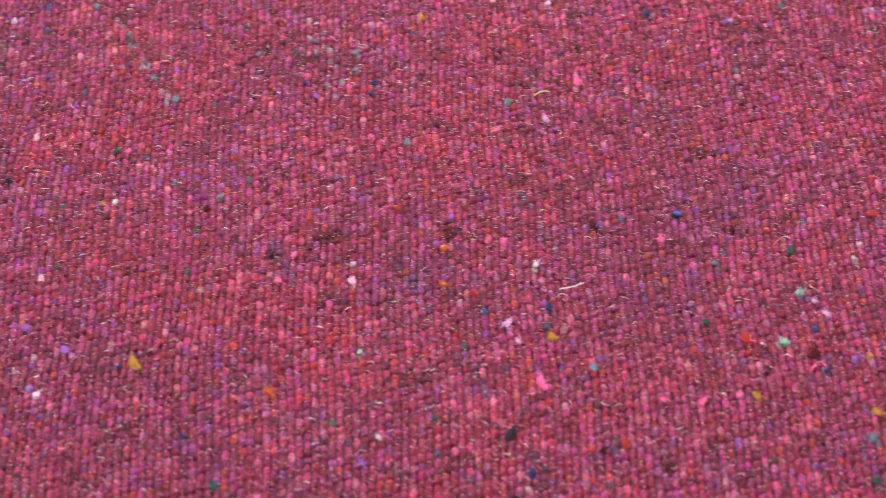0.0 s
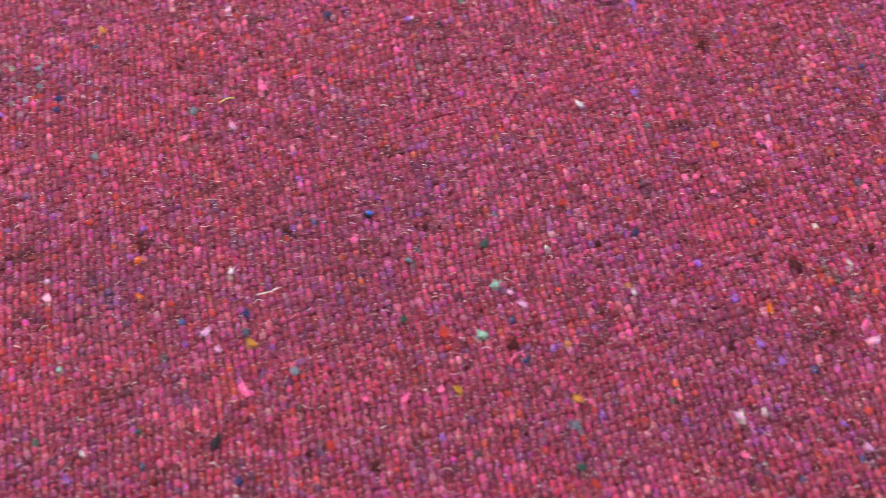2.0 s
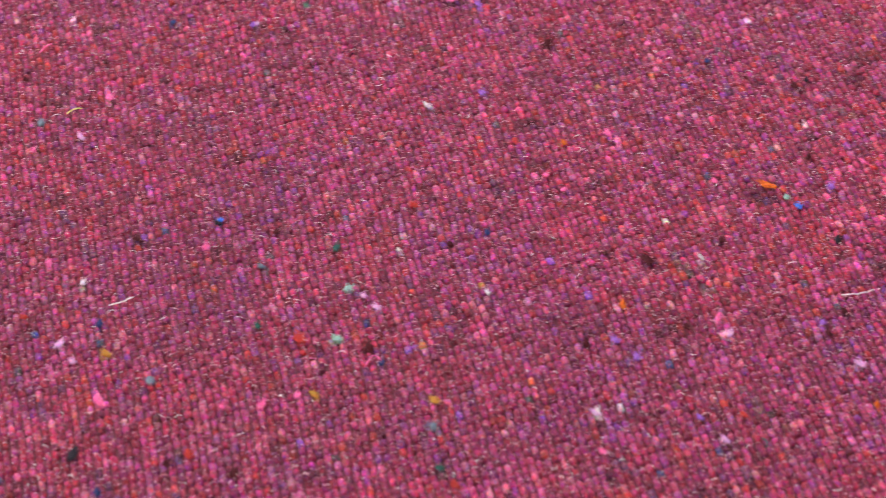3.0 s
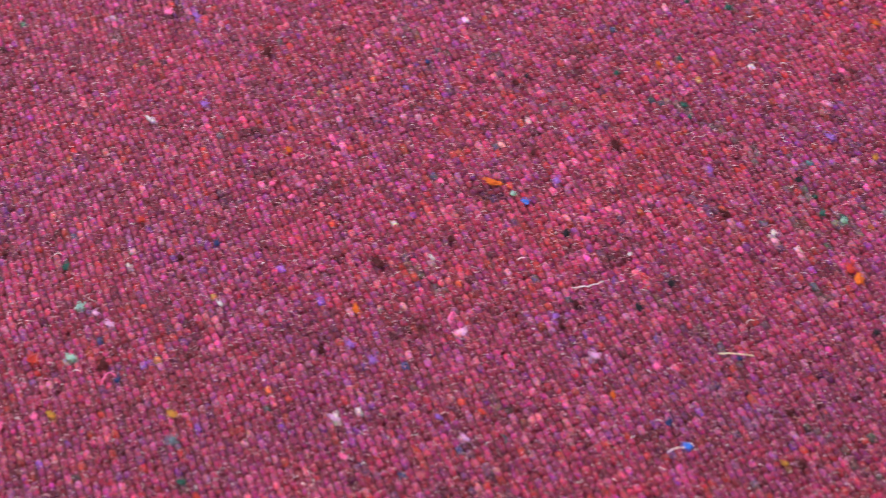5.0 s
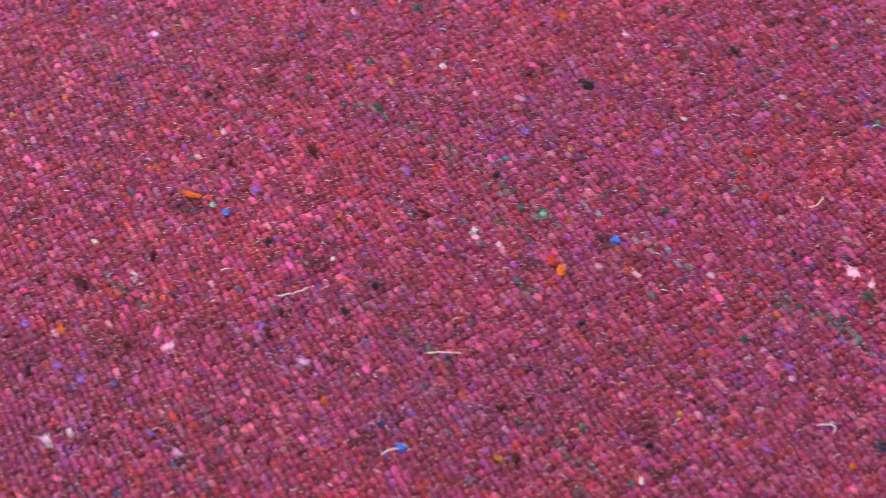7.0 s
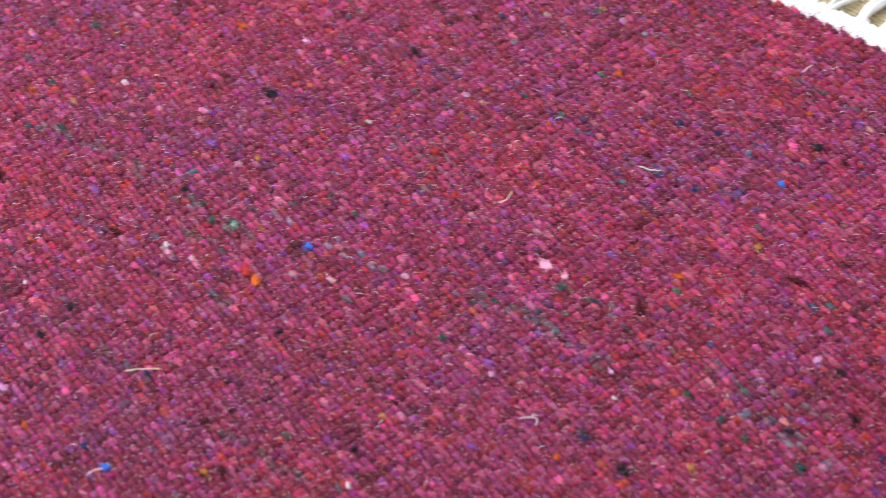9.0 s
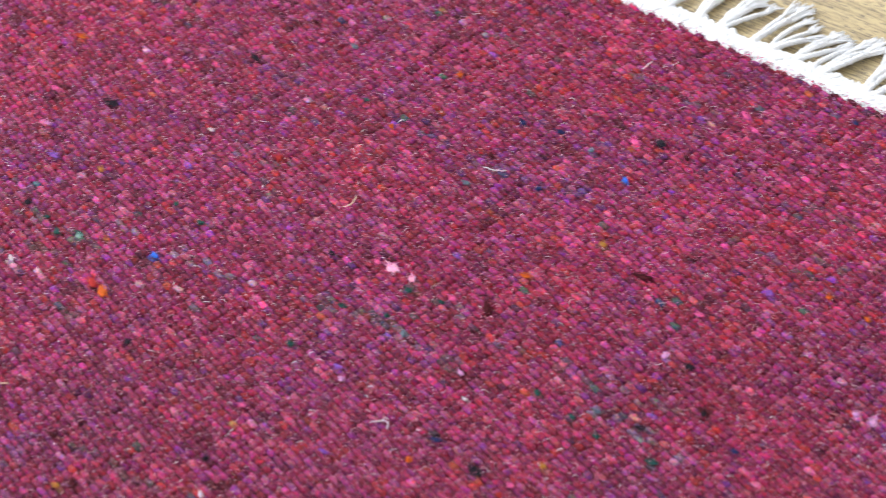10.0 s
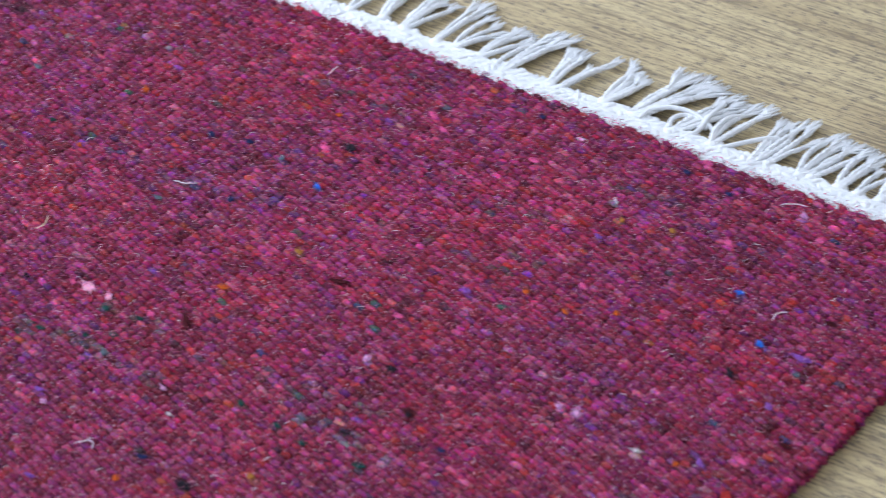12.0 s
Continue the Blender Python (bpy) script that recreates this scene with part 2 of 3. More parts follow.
FLECKS = {
    "navy": [(0.812, 1.859, 2), (0.383, 1.615, 1), (0.629, 1.576, 2), (0.75, 1.46, 2), (0.397, 1.538, 1), (0.976, 1.247, 2), (1.044, 1.271, 1), (1.082, 1.639, 1), (1.165, 1.049, 1), (1.26, 0.917, 1), (1.392, 1.165, 1), (0.578, 1.863, 1)],
    "ochre": [(0.675, 1.911, 2), (0.392, 1.614, 3), (0.62, 1.548, 2), (0.703, 1.453, 2), (0.758, 1.414, 2), (1.004, 1.181, 2), (1.37, 1.097, 2), (1.503, 0.957, 1), (1.239, 1.385, 1), (0.421, 1.779, 1)],
    "slate": [(0.483, 2.007, 2), (0.491, 1.906, 2), (0.497, 1.876, 2), (0.614, 1.772, 2), (0.735, 1.58, 2), (0.63, 1.512, 2), (0.746, 1.393, 2), (1.228, 1.129, 2), (0.601, 1.909, 1), (0.613, 1.866, 1), (0.489, 1.759, 1)],
    "green": [(0.49, 1.961, 1), (0.445, 1.833, 1), (0.782, 1.575, 2), (0.531, 1.501, 1), (0.399, 1.491, 2), (0.731, 1.359, 2), (1.182, 1.346, 2), (1.175, 1.357, 2), (1.182, 1.373, 1), (1.182, 1.502, 2), (1.176, 1.488, 1), (1.401, 1.313, 1), (1.226, 1.174, 2), (1.265, 1.132, 1), (1.262, 1.155, 2), (1.223, 0.984, 1), (0.377, 1.724, 1), (1.241, 1.323, 1), (1.236, 1.297, 1), (0.706, 1.528, 1)],
    "black": [(0.497, 1.686, 2), (0.565, 1.473, 3), (0.374, 1.825, 2), (1.039, 1.43, 2), (1.122, 1.245, 2), (1.058, 1.352, 2), (1.297, 1.434, 3), (1.394, 1.402, 2), (1.478, 1.139, 3), (1.158, 1.015, 3), (1.073, 1.135, 1), (1.262, 1.215, 1), (1.408, 0.824, 2), (1.276, 0.951, 1), (1.244, 0.97, 2), (1.306, 0.984, 2), (0.733, 1.634, 1), (1.123, 1.588, 1)],
    "maroon": [(0.602, 1.669, 3), (0.75, 1.475, 3), (0.701, 1.844, 2), (0.685, 1.644, 3), (1.006, 1.71, 3), (0.932, 1.47, 3), (0.916, 1.401, 2), (1.12, 1.49, 3), (1.074, 1.513, 2), (1.277, 1.108, 3), (1.278, 0.953, 2), (1.034, 1.214, 1), (0.477, 1.75, 2), (0.76, 1.608, 2), (1.48, 0.801, 2), (1.402, 1.211, 2), (0.753, 1.837, 2)],
    "pink": [(0.51, 1.683, 1), (0.629, 1.647, 2), (0.737, 1.797, 2), (0.452, 1.829, 1), (0.674, 1.459, 2), (1.011, 1.52, 1), (0.936, 1.4, 2), (1.002, 1.292, 2), (1.356, 1.442, 1), (1.272, 1.13, 2), (1.536, 1.118, 2), (1.528, 1.037, 2), (1.518, 0.892, 2), (1.343, 0.777, 3), (0.984, 1.599, 2), (0.716, 1.615, 2), (1.061, 1.677, 1)],
    "red": [(0.502, 1.592, 2), (0.721, 1.505, 3), (0.594, 1.605, 2), (0.715, 1.722, 1), (1.127, 1.475, 2), (1.151, 1.303, 3), (0.898, 1.315, 2), (1.488, 0.976, 2), (1.313, 0.768, 3), (1.342, 1.51, 2), (0.584, 1.706, 2), (1.486, 0.83, 2), (0.843, 1.591, 2), (1.318, 1.31, 2)],
    "orange": [(0.594, 1.656, 2), (0.581, 1.621, 2), (0.955, 1.604, 1), (1.036, 1.5, 3), (0.896, 1.438, 2), (0.966, 1.285, 1), (1.461, 1.287, 2), (1.316, 1.112, 2), (1.421, 0.908, 1), (1.321, 0.805, 1), (1.504, 1.167, 1), (1.406, 0.933, 1), (1.388, 1.28, 1), (1.342, 1.508, 2)],
    "violet": [(0.344, 1.671, 2), (0.358, 1.642, 2), (1.068, 1.479, 2), (0.876, 1.391, 2), (0.874, 1.411, 2), (1.15, 1.434, 1), (0.941, 1.68, 2), (0.58, 1.845, 1), (1.442, 0.797, 3), (1.329, 0.794, 2), (1.392, 0.992, 2), (0.61, 1.685, 1), (0.855, 1.829, 1), (0.876, 1.325, 1)],
    "lilac": [(0.601, 1.57, 2), (0.6, 1.551, 1), (0.773, 1.509, 2), (0.829, 1.358, 2), (1.329, 0.886, 2), (1.329, 0.874, 2), (1.567, 0.869, 2), (0.772, 1.523, 1), (0.703, 1.764, 2), (0.933, 1.383, 2), (1.255, 1.448, 1), (0.98, 1.321, 2), (1.306, 1.001, 2), (0.858, 1.829, 1), (1.173, 1.127, 1)],
    "white": [(0.428, 1.778, 2), (0.638, 1.619, 2), (0.835, 1.489, 1), (0.904, 1.685, 2), (0.96, 1.455, 1), (1.048, 1.115, 2), (1.203, 1.061, 1), (1.518, 0.971, 1), (1.319, 0.829, 2), (1.138, 1.358, 2), (1.056, 1.39, 1), (0.83, 1.358, 2), (1.314, 1.364, 1), (0.812, 1.554, 1)],
    "blush": [(1.273, 1.177, 3), (1.272, 1.161, 2), (1.133, 1.351, 1), (0.931, 1.384, 2), (0.757, 1.895, 1)],
    "mint": [(0.768, 1.534, 2), (0.739, 1.494, 2), (1.038, 1.483, 1), (1.18, 1.344, 1), (0.513, 1.576, 1)],
    "blue": [(0.971, 1.224, 2), (1.039, 1.471, 1), (1.194, 1.294, 2), (1.432, 1.13, 2), (1.441, 0.824, 2), (0.736, 1.636, 1), (1.478, 0.86, 1)],
}
MORE_FLECKS = {
    "pink": [(0.671, 1.765, 1), (0.598, 1.509, 3), (0.927, 1.578, 1), (0.928, 1.559, 1), (0.695, 1.457, 2), (0.654, 1.469, 1), (0.493, 1.661, 2), (0.981, 1.791, 2), (1.1, 1.491, 1), (0.814, 1.326, 2), (1.287, 1.475, 2), (1.111, 1.355, 1), (1.272, 1.188, 1), (1.12, 1.153, 1), (1.16, 0.992, 1), (1.349, 1.01, 1), (1.433, 0.938, 1), (1.549, 0.848, 1), (1.469, 1.152, 2), (1.526, 1.103, 1), (1.584, 0.947, 2)],
    "navy": [(0.562, 1.435, 2), (0.866, 1.543, 2), (0.619, 1.846, 2), (0.613, 1.834, 1), (1.449, 1.195, 2), (1.569, 0.953, 2), (1.562, 0.919, 2), (1.443, 1.22, 1), (1.572, 1.06, 1)],
    "red": [(0.731, 1.342, 2), (0.619, 1.44, 2), (1.15, 0.991, 2), (1.291, 1.268, 2)],
    "maroon": [(0.841, 1.543, 2), (0.633, 1.412, 3), (0.605, 1.439, 2), (0.98, 1.465, 2), (0.858, 1.416, 2), (0.981, 1.355, 2), (1.001, 1.367, 2), (1.113, 1.586, 2), (1.127, 1.391, 2), (1.451, 1.402, 2), (1.359, 1.059, 3), (1.011, 1.175, 2), (1.475, 1.117, 2), (1.368, 0.764, 2)],
    "white": [(0.496, 1.497, 1)],
    "violet": [(0.48, 1.479, 1), (0.993, 1.776, 2), (0.984, 1.365, 1), (1.232, 1.419, 2), (1.247, 1.644, 2), (1.181, 1.136, 1), (1.118, 1.089, 1), (1.481, 0.959, 1), (1.516, 1.137, 1), (1.393, 0.79, 1)],
    "blush": [(0.533, 1.644, 2)],
    "orange": [(0.454, 1.56, 2), (1.199, 1.55, 1), (1.148, 1.292, 3), (1.142, 1.049, 1), (1.41, 0.963, 1)],
    "green": [(0.565, 1.943, 1), (1.278, 1.579, 2), (1.214, 1.547, 1), (1.171, 1.557, 1), (1.261, 1.601, 1), (1.235, 1.148, 1), (1.18, 1.172, 1), (1.233, 1.034, 1), (1.228, 1.005, 1), (1.224, 0.946, 2)],
    "slate": [(0.562, 1.908, 1), (0.621, 1.886, 2), (0.688, 1.792, 2), (1.444, 1.362, 1), (1.445, 1.167, 1), (1.369, 1.203, 1), (1.241, 0.998, 1), (1.427, 0.792, 1)],
    "lilac": [(0.877, 1.301, 2), (1.22, 1.079, 1)],
    "black": [(1.028, 1.344, 2), (1.186, 1.394, 2)],
    "ochre": [(1.184, 0.989, 1), (1.51, 0.926, 1)],
}
for shade, places in MORE_FLECKS.items():
    FLECKS[shade] = FLECKS[shade] + places
# foot (x, y), outer end of the first strand (x, y), of the last (x, y), strands
TASSELS = [
    (1.6204, 1.244, 1.6487, 1.2492, 1.6475, 1.242, 2),
    (1.6245, 1.2201, 1.6599, 1.2323, 1.6705, 1.2192, 4),
    (1.6218, 1.2008, 1.6702, 1.2107, 1.665, 1.1886, 5),
    (1.6184, 1.174, 1.6761, 1.179, 1.6752, 1.1672, 3),
    (1.6205, 1.1594, 1.668, 1.1603, 1.6535, 1.1443, 3),
    (1.62, 1.1401, 1.6643, 1.1396, 1.6618, 1.123, 4),
    (1.6154, 1.1172, 1.6708, 1.1181, 1.6746, 1.0979, 5),
    (1.6186, 1.1253, 1.6578, 1.1203, 1.653, 1.1161, 1),
    (1.6152, 1.0829, 1.6657, 1.097, 1.6602, 1.0825, 4),
    (1.6163, 1.0758, 1.6498, 1.0699, 1.664, 1.0627, 2),
    (1.6183, 1.0439, 1.6698, 1.0552, 1.6578, 1.034, 5),
]
NEAR_TASSELS = [
    (1.6142, 1.0204, 1.6804, 1.0234, 1.6735, 0.984, 9),
    (1.612, 0.989, 1.6702, 0.985, 1.6644, 0.9637, 5),
    (1.6126, 0.9616, 1.6684, 0.9605, 1.6677, 0.9481, 4),
    (1.608, 0.9296, 1.6648, 0.939, 1.6658, 0.924, 4),
    (1.6127, 0.9216, 1.6629, 0.9178, 1.6574, 0.906, 2),
    (1.6133, 0.8986, 1.6666, 0.9017, 1.6641, 0.8922, 4),
    (1.6143, 0.892, 1.6651, 0.8856, 1.6648, 0.8782, 3),
    (1.6156, 0.8723, 1.6686, 0.8777, 1.6603, 0.8641, 4),
    (1.6159, 0.8593, 1.6491, 0.8604, 1.6501, 0.8486, 2),
    (1.6175, 0.8444, 1.6593, 0.8502, 1.6511, 0.8369, 4),
]
THREADS = [
    ("white", [(1.008, 1.382), (1.016, 1.377), (1.027, 1.376)]),
    ("white", [(1.153, 1.087), (1.159, 1.08), (1.154, 1.076)]),
    ("cream", [(1.036, 1.282), (1.044, 1.274), (1.052, 1.267)]),
    ("white", [(1.464, 0.83), (1.471, 0.83), (1.476, 0.826)]),
    ("yellow", [(0.706, 1.792), (0.711, 1.793), (0.717, 1.793)]),
    ("pink", [(0.721, 1.868), (0.727, 1.872), (0.733, 1.875)]),
    ("white", [(1.388, 1.206), (1.389, 1.198), (1.394, 1.192)]),
    ("cream", [(1.302, 1.243), (1.306, 1.24), (1.316, 1.245)]),
    ("pale", [(0.958, 1.225), (0.963, 1.225), (0.969, 1.223)]),
    ("white", [(0.657, 1.59), (0.647, 1.588), (0.641, 1.59)]),
    ("pink", [(0.739, 1.46), (0.748, 1.467), (0.75, 1.461)]),
    ("green", [(0.895, 1.292), (0.894, 1.286), (0.891, 1.284)]),
    ("pale", [(1.538, 1.201), (1.544, 1.201), (1.55, 1.202)]),
    ("white", [(1.568, 0.887), (1.573, 0.88), (1.576, 0.872)]),
]


# weave: alternating floats of weft over a thin warp
STEP_X, STEP_Y = 0.00236, 0.00684
ROWS_X = int((RUG_X1 - RUG_X0) / STEP_X)
ROWS_Y = int((RUG_Y1 - RUG_Y0) / (2 * STEP_Y)) + 1
rng = np.random.default_rng(7)


def weave_floats():
    """Centre, colour and size of every float of the weft."""
    i, j = np.meshgrid(np.arange(ROWS_X), np.arange(ROWS_Y), indexing="ij")
    x = RUG_X0 + (i + 0.5) * STEP_X
    y = RUG_Y0 + 0.002 + (2 * j + (i % 2)) * STEP_Y
    i, x, y = i.ravel(), x.ravel(), y.ravel()
    n = len(x)
    # the beat of the loom wavers a little
    x = x + 0.0011 * np.sin(y * 31 + 1.3 * np.sin(x * 9)) + rng.normal(0, 0.0002, n)
    y = y + 0.0012 * np.sin(x * 23 + 2.0 * np.sin(y * 7)) + rng.normal(0, 0.0004, n)
    x = x + np.maximum(0, x - 1.2) * 0.055 * (y - 1.06)
    inside = x < edge(y) + 0.0012 * np.sin(y * 140 + 2 * np.sin(y * 61)) + rng.normal(0, 0.0021, n)
    i, x, y = i[inside], x[inside], y[inside]
    n = len(x)
    y = np.clip(y, RUG_Y0 + rng.normal(0, 0.0009, n), RUG_Y1)
    return i, x, y


def blotches(x, y, scale, seed):
    """Smooth uneven patches about 1 / scale across, from -1 to 1."""
    r = np.random.default_rng(seed)
    size = int(3.2 * scale) + 4
    g = r.uniform(-1, 1, (size, size))
    u, v = (x - RUG_X0 + 0.1) * scale, (y - RUG_Y0 + 0.1) * scale
    a, b = u.astype(int), v.astype(int)
    fu, fv = u - a, v - b
    fu, fv = fu * fu * (3 - 2 * fu), fv * fv * (3 - 2 * fv)
    return (g[a, b] * (1 - fu) + g[a + 1, b] * fu) * (1 - fv) + (g[a, b + 1] * (1 - fu) + g[a + 1, b + 1] * fu) * fv


def hairs(name, x, y, z, th, half, thick, dip, dye, mat):
    """Short bent fibres, thick in the middle, with their ends tucked down."""
    n = len(x)
    dx, dy = np.cos(th) * half, np.sin(th) * half
    ends = [np.stack([x + k * dx, y + k * dy, z - dip], 1) for k in (-1, 1)]
    bend = rng.normal(0, 0.35, n) * half
    ring = []
    for k in range(3):
        q = 2 * math.pi * k / 3 + 0.5
        ring.append(np.stack([x - np.sin(th) * (thick * math.cos(q) + bend), y + np.cos(th) * (thick * math.cos(q) + bend), z + thick * math.sin(q)], 1))
    verts = np.stack([ends[0], *ring, ends[1]], 1).reshape(-1, 3)
    one = np.array([(0, 2, 1), (0, 3, 2), (0, 1, 3), (4, 1, 2), (4, 2, 3), (4, 3, 1)])
    tris = (one[None] + 5 * np.arange(n)[:, None, None]).reshape(-1, 3)
    return raw_mesh(name, verts, tris, mat, np.repeat(np.clip(dye, 0, 0.85), 5, 0))


# place across the rug, from and to along the weft, dye, share of the yarn
STREAKS = [(1.182, 1.33, 1.52, "green", 0.3), (1.226, 1.08, 1.20, "green", 0.3), (1.262, 0.95, 1.17, "green", 0.28), (1.205, 1.24, 1.34, "slate", 0.25),
           (1.40, 1.12, 1.30, "navy", 0.3), (1.39, 1.36, 1.44, "navy", 0.25), (1.46, 1.10, 1.22, "navy", 0.2), (1.31, 1.22, 1.34, "green", 0.2),
           (0.60, 1.83, 1.95, "slate", 0.25), (0.49, 1.85, 2.0, "slate", 0.22), (1.24, 0.93, 1.0, "slate", 0.3), (1.53, 0.86, 0.98, "navy", 0.2)]


def build_weave():
    i, x, y = weave_floats()
    share = np.array([s for s, _ in PALETTE])
    pick = rng.choice(len(PALETTE), len(x), p=share / share.sum())
    colour = np.array([c for _, c in PALETTE])[pick]
    colour = colour * rng.lognormal(0, 0.17, len(x))[:, None]
    # the carded wool drifts from crimson to plum along the yarn
    drift = blotches(x, y, 14.0, 3) + 0.6 * blotches(x, y, 45.0, 4)
    shade = blotches(x, y, 9.0, 5) + 0.8 * blotches(x, y, 60.0, 6)
    colour *= np.exp(np.stack([0.10 * drift, -0.05 * drift, -0.13 * drift], 1) + 0.09 * shade[:, None])
    # and from loop to loop, along a few loops of the same yarn
    tone = [blotches(x, RUG_Y0 + (y - RUG_Y0) * 0.4, 210.0, seed) for seed in (11, 12, 13, 14)]
    colour *= np.exp(np.stack([0.08 * tone[0], 0.28 * tone[1], 0.2 * tone[2]], 1) + 0.22 * tone[3][:, None])
    # here and there a stretch of yarn was spun with darker, cooler wool
    cool = np.array([(0.035, 0.032, 0.075), (0.05, 0.075, 0.075), (0.09, 0.05, 0.12), (0.03, 0.06, 0.05)])
    for _ in range(170):
        row, at, reach = rng.integers(0, ROWS_X), rng.uniform(RUG_Y0, RUG_Y1), rng.uniform(0.012, 0.05)
        hit = np.flatnonzero((np.abs(i - row) < 2) & (np.abs(y - at) < reach))
        hit = hit[rng.random(len(hit)) < 0.4]
        colour[hit] = 0.5 * colour[hit] + 0.5 * cool[rng.integers(0, 4)]
    # slubs of dark maroon wool
    for _ in range(650):
        cx, cy, reach = rng.uniform(RUG_X0, RUG_X1), rng.uniform(RUG_Y0, RUG_Y1), rng.uniform(0.002, 0.0065)
        hit = np.flatnonzero((np.abs(x - cx) < reach * 1.5) & (np.abs(y - cy) < reach))
        colour[hit] *= rng.uniform(0.32, 0.75) * np.array([1.1, 0.9, 0.9])
    # long stretches of weft in which green, navy or violet wool was carded in
    for sx, y0, y1, cast, amount in STREAKS:
        hit = np.flatnonzero((np.abs(x - sx - 0.004 * np.sin(y * 40)) < 0.006) & (y > y0) & (y < y1))
        hit = hit[rng.random(len(hit)) < amount]
        colour[hit] = 0.55 * colour[hit] + 0.45 * np.array(DYES[cast]) * rng.uniform(0.6, 1.8, len(hit))[:, None]
    # the yarn round a fleck takes its colour
    for shade, places in FLECKS.items():
        for fx, fy, size in places:
            reach = 0.0014 + 0.0013 * size
            hit = np.flatnonzero(np.hypot((x - fx) * 1.5, y - fy) < reach)
            colour[hit] = 0.6 * colour[hit] + 0.4 * np.array(DYES[shade]) * rng.uniform(0.5, 1.1, len(hit))[:, None]
    azimuth, near = np.arctan2(y, x), np.hypot(x, y)
    fine = (near > 1.48) & (near < 2.12) & (azimuth > radians(25.5)) & (azimuth < radians(80.5))
    # one stretch by the near side is built loop by loop
    single = (x > 1.095) & (x < 1.165) & (y > 1.04) & (y < 1.11)
    meshes = []
    cv, cf = dome(9, 3)
    for _ in range(6):
        v = cv * [0.0060, 0.00218, 0.0023] * (1 + rng.normal(0, 0.12, cv.shape))
        v[:, 2] -= 0.13 * v[:, 0]
        meshes.append(raw_mesh("yarn_loop", v, cf, LOOP))
    for k in np.flatnonzero(single):
        loop = part("yarn_loop", meshes[k % 6], rug)
        loop.location = (x[k], y[k], TOP - 0.0022 + rng.normal(0, 0.00018))
        loop.rotation_euler = (0, 0, radians(72) + rng.normal(0, 0.07))
    keep = ~single
    for mask, (cv, cf) in ((fine & keep, dome(6, 3)), (~fine & keep, dome(5, 1))):
        k = np.flatnonzero(mask)
        n = len(k)
        length = 0.0060 * rng.normal(1, 0.08, n)
        width = 0.00218 * rng.normal(1, 0.08, n)
        height = 0.0023 * rng.normal(1, 0.12, n)
        turn = radians(71.5) + rng.normal(0, 0.05, n)
        pitch = -0.13 + rng.normal(0, 0.05, n)
        px, py, pz = (cv[None, :, a] * s[:, None] for a, s in ((0, length), (1, width), (2, height)))
        lump = 1 + rng.normal(0, 0.09, px.shape)
        px, py = px * lump, py * lump
        pz = pz * (1 + rng.normal(0, 0.11, pz.shape))
        pz = pz + px * pitch[:, None]
        wx = x[k, None] + px * np.cos(turn)[:, None] - py * np.sin(turn)[:, None]
        wy = y[k, None] + px * np.sin(turn)[:, None] + py * np.cos(turn)[:, None]
        wz = TOP - 0.0022 + pz + rng.normal(0, 0.00018, n)[:, None]
        verts = np.stack([wx, wy, wz], -1).reshape(-1, 3)
        tris = (cf[None] + (np.arange(n) * len(cv))[:, None, None]).reshape(-1, 3)
        dye = np.repeat(colour[k], len(cv), 0) * np.exp(rng.normal(0, 0.24, (n * len(cv), 3)) * [0.8, 1.0, 1.1])
        part("weave", raw_mesh("weave", verts, tris, WOOL, np.clip(dye, 0, 0.9)), rug, "magenta wool weave with mixed pink, red and plum yarn", "stuff")
    # highlights put into colour: a pale fibre or two across most crowns, set windowward
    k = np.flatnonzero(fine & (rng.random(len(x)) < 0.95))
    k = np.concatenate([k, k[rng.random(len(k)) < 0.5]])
    n = len(k)
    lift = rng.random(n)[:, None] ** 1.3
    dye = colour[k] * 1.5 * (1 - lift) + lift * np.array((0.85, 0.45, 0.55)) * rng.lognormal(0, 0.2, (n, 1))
    glints = hairs("crown_highlights", x[k] + rng.normal(0.0004, 0.0006, n), y[k] + rng.normal(0.0009, 0.0011, n), TOP + rng.uniform(0.0004, 0.0009, n), rng.normal(radians(-28), 0.4, n),
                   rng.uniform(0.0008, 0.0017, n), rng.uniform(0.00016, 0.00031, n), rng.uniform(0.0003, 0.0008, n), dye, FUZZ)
    part("crown_highlights", glints, rug, "highlights on the crowns of the yarn, made as pale wool fibres", "stuff")
    # the fibres of each loop: some follow the yarn, some wind across it
    k = np.repeat(np.flatnonzero(fine), 4)
    n = len(k)
    across = rng.random(n) < 0.7
    th = np.where(across, rng.normal(radians(-22), 0.45, n), rng.normal(radians(71.5), 0.3, n))
    along, off = rng.normal(0, 0.003, n), rng.normal(0, 0.0007, n)
    hx = x[k] + along * math.cos(radians(71.5)) + off * math.sin(radians(71.5))
    hy = y[k] + along * math.sin(radians(71.5)) - off * math.cos(radians(71.5))
    half = np.where(across, rng.uniform(0.0008, 0.0017, n), rng.uniform(0.0014, 0.0032, n))
    pale = rng.random(n)[:, None] ** 3
    dye = colour[k] * rng.lognormal(0.12, 0.28, (n, 1)) * np.exp(rng.normal(0, 0.18, (n, 3)))
    dye = dye * (1 - 0.35 * pale) + 0.35 * pale * np.array((0.66, 0.28, 0.36))
    part("yarn_nap", hairs("yarn_nap", hx, hy, TOP + rng.uniform(0.0, 0.0007, n), th, half, rng.uniform(0.00018, 0.0004, n), rng.uniform(0.0006, 0.0014, n), dye, WOOL),
         rug, "wool fibres wound over the yarn", "stuff")


build_weave()


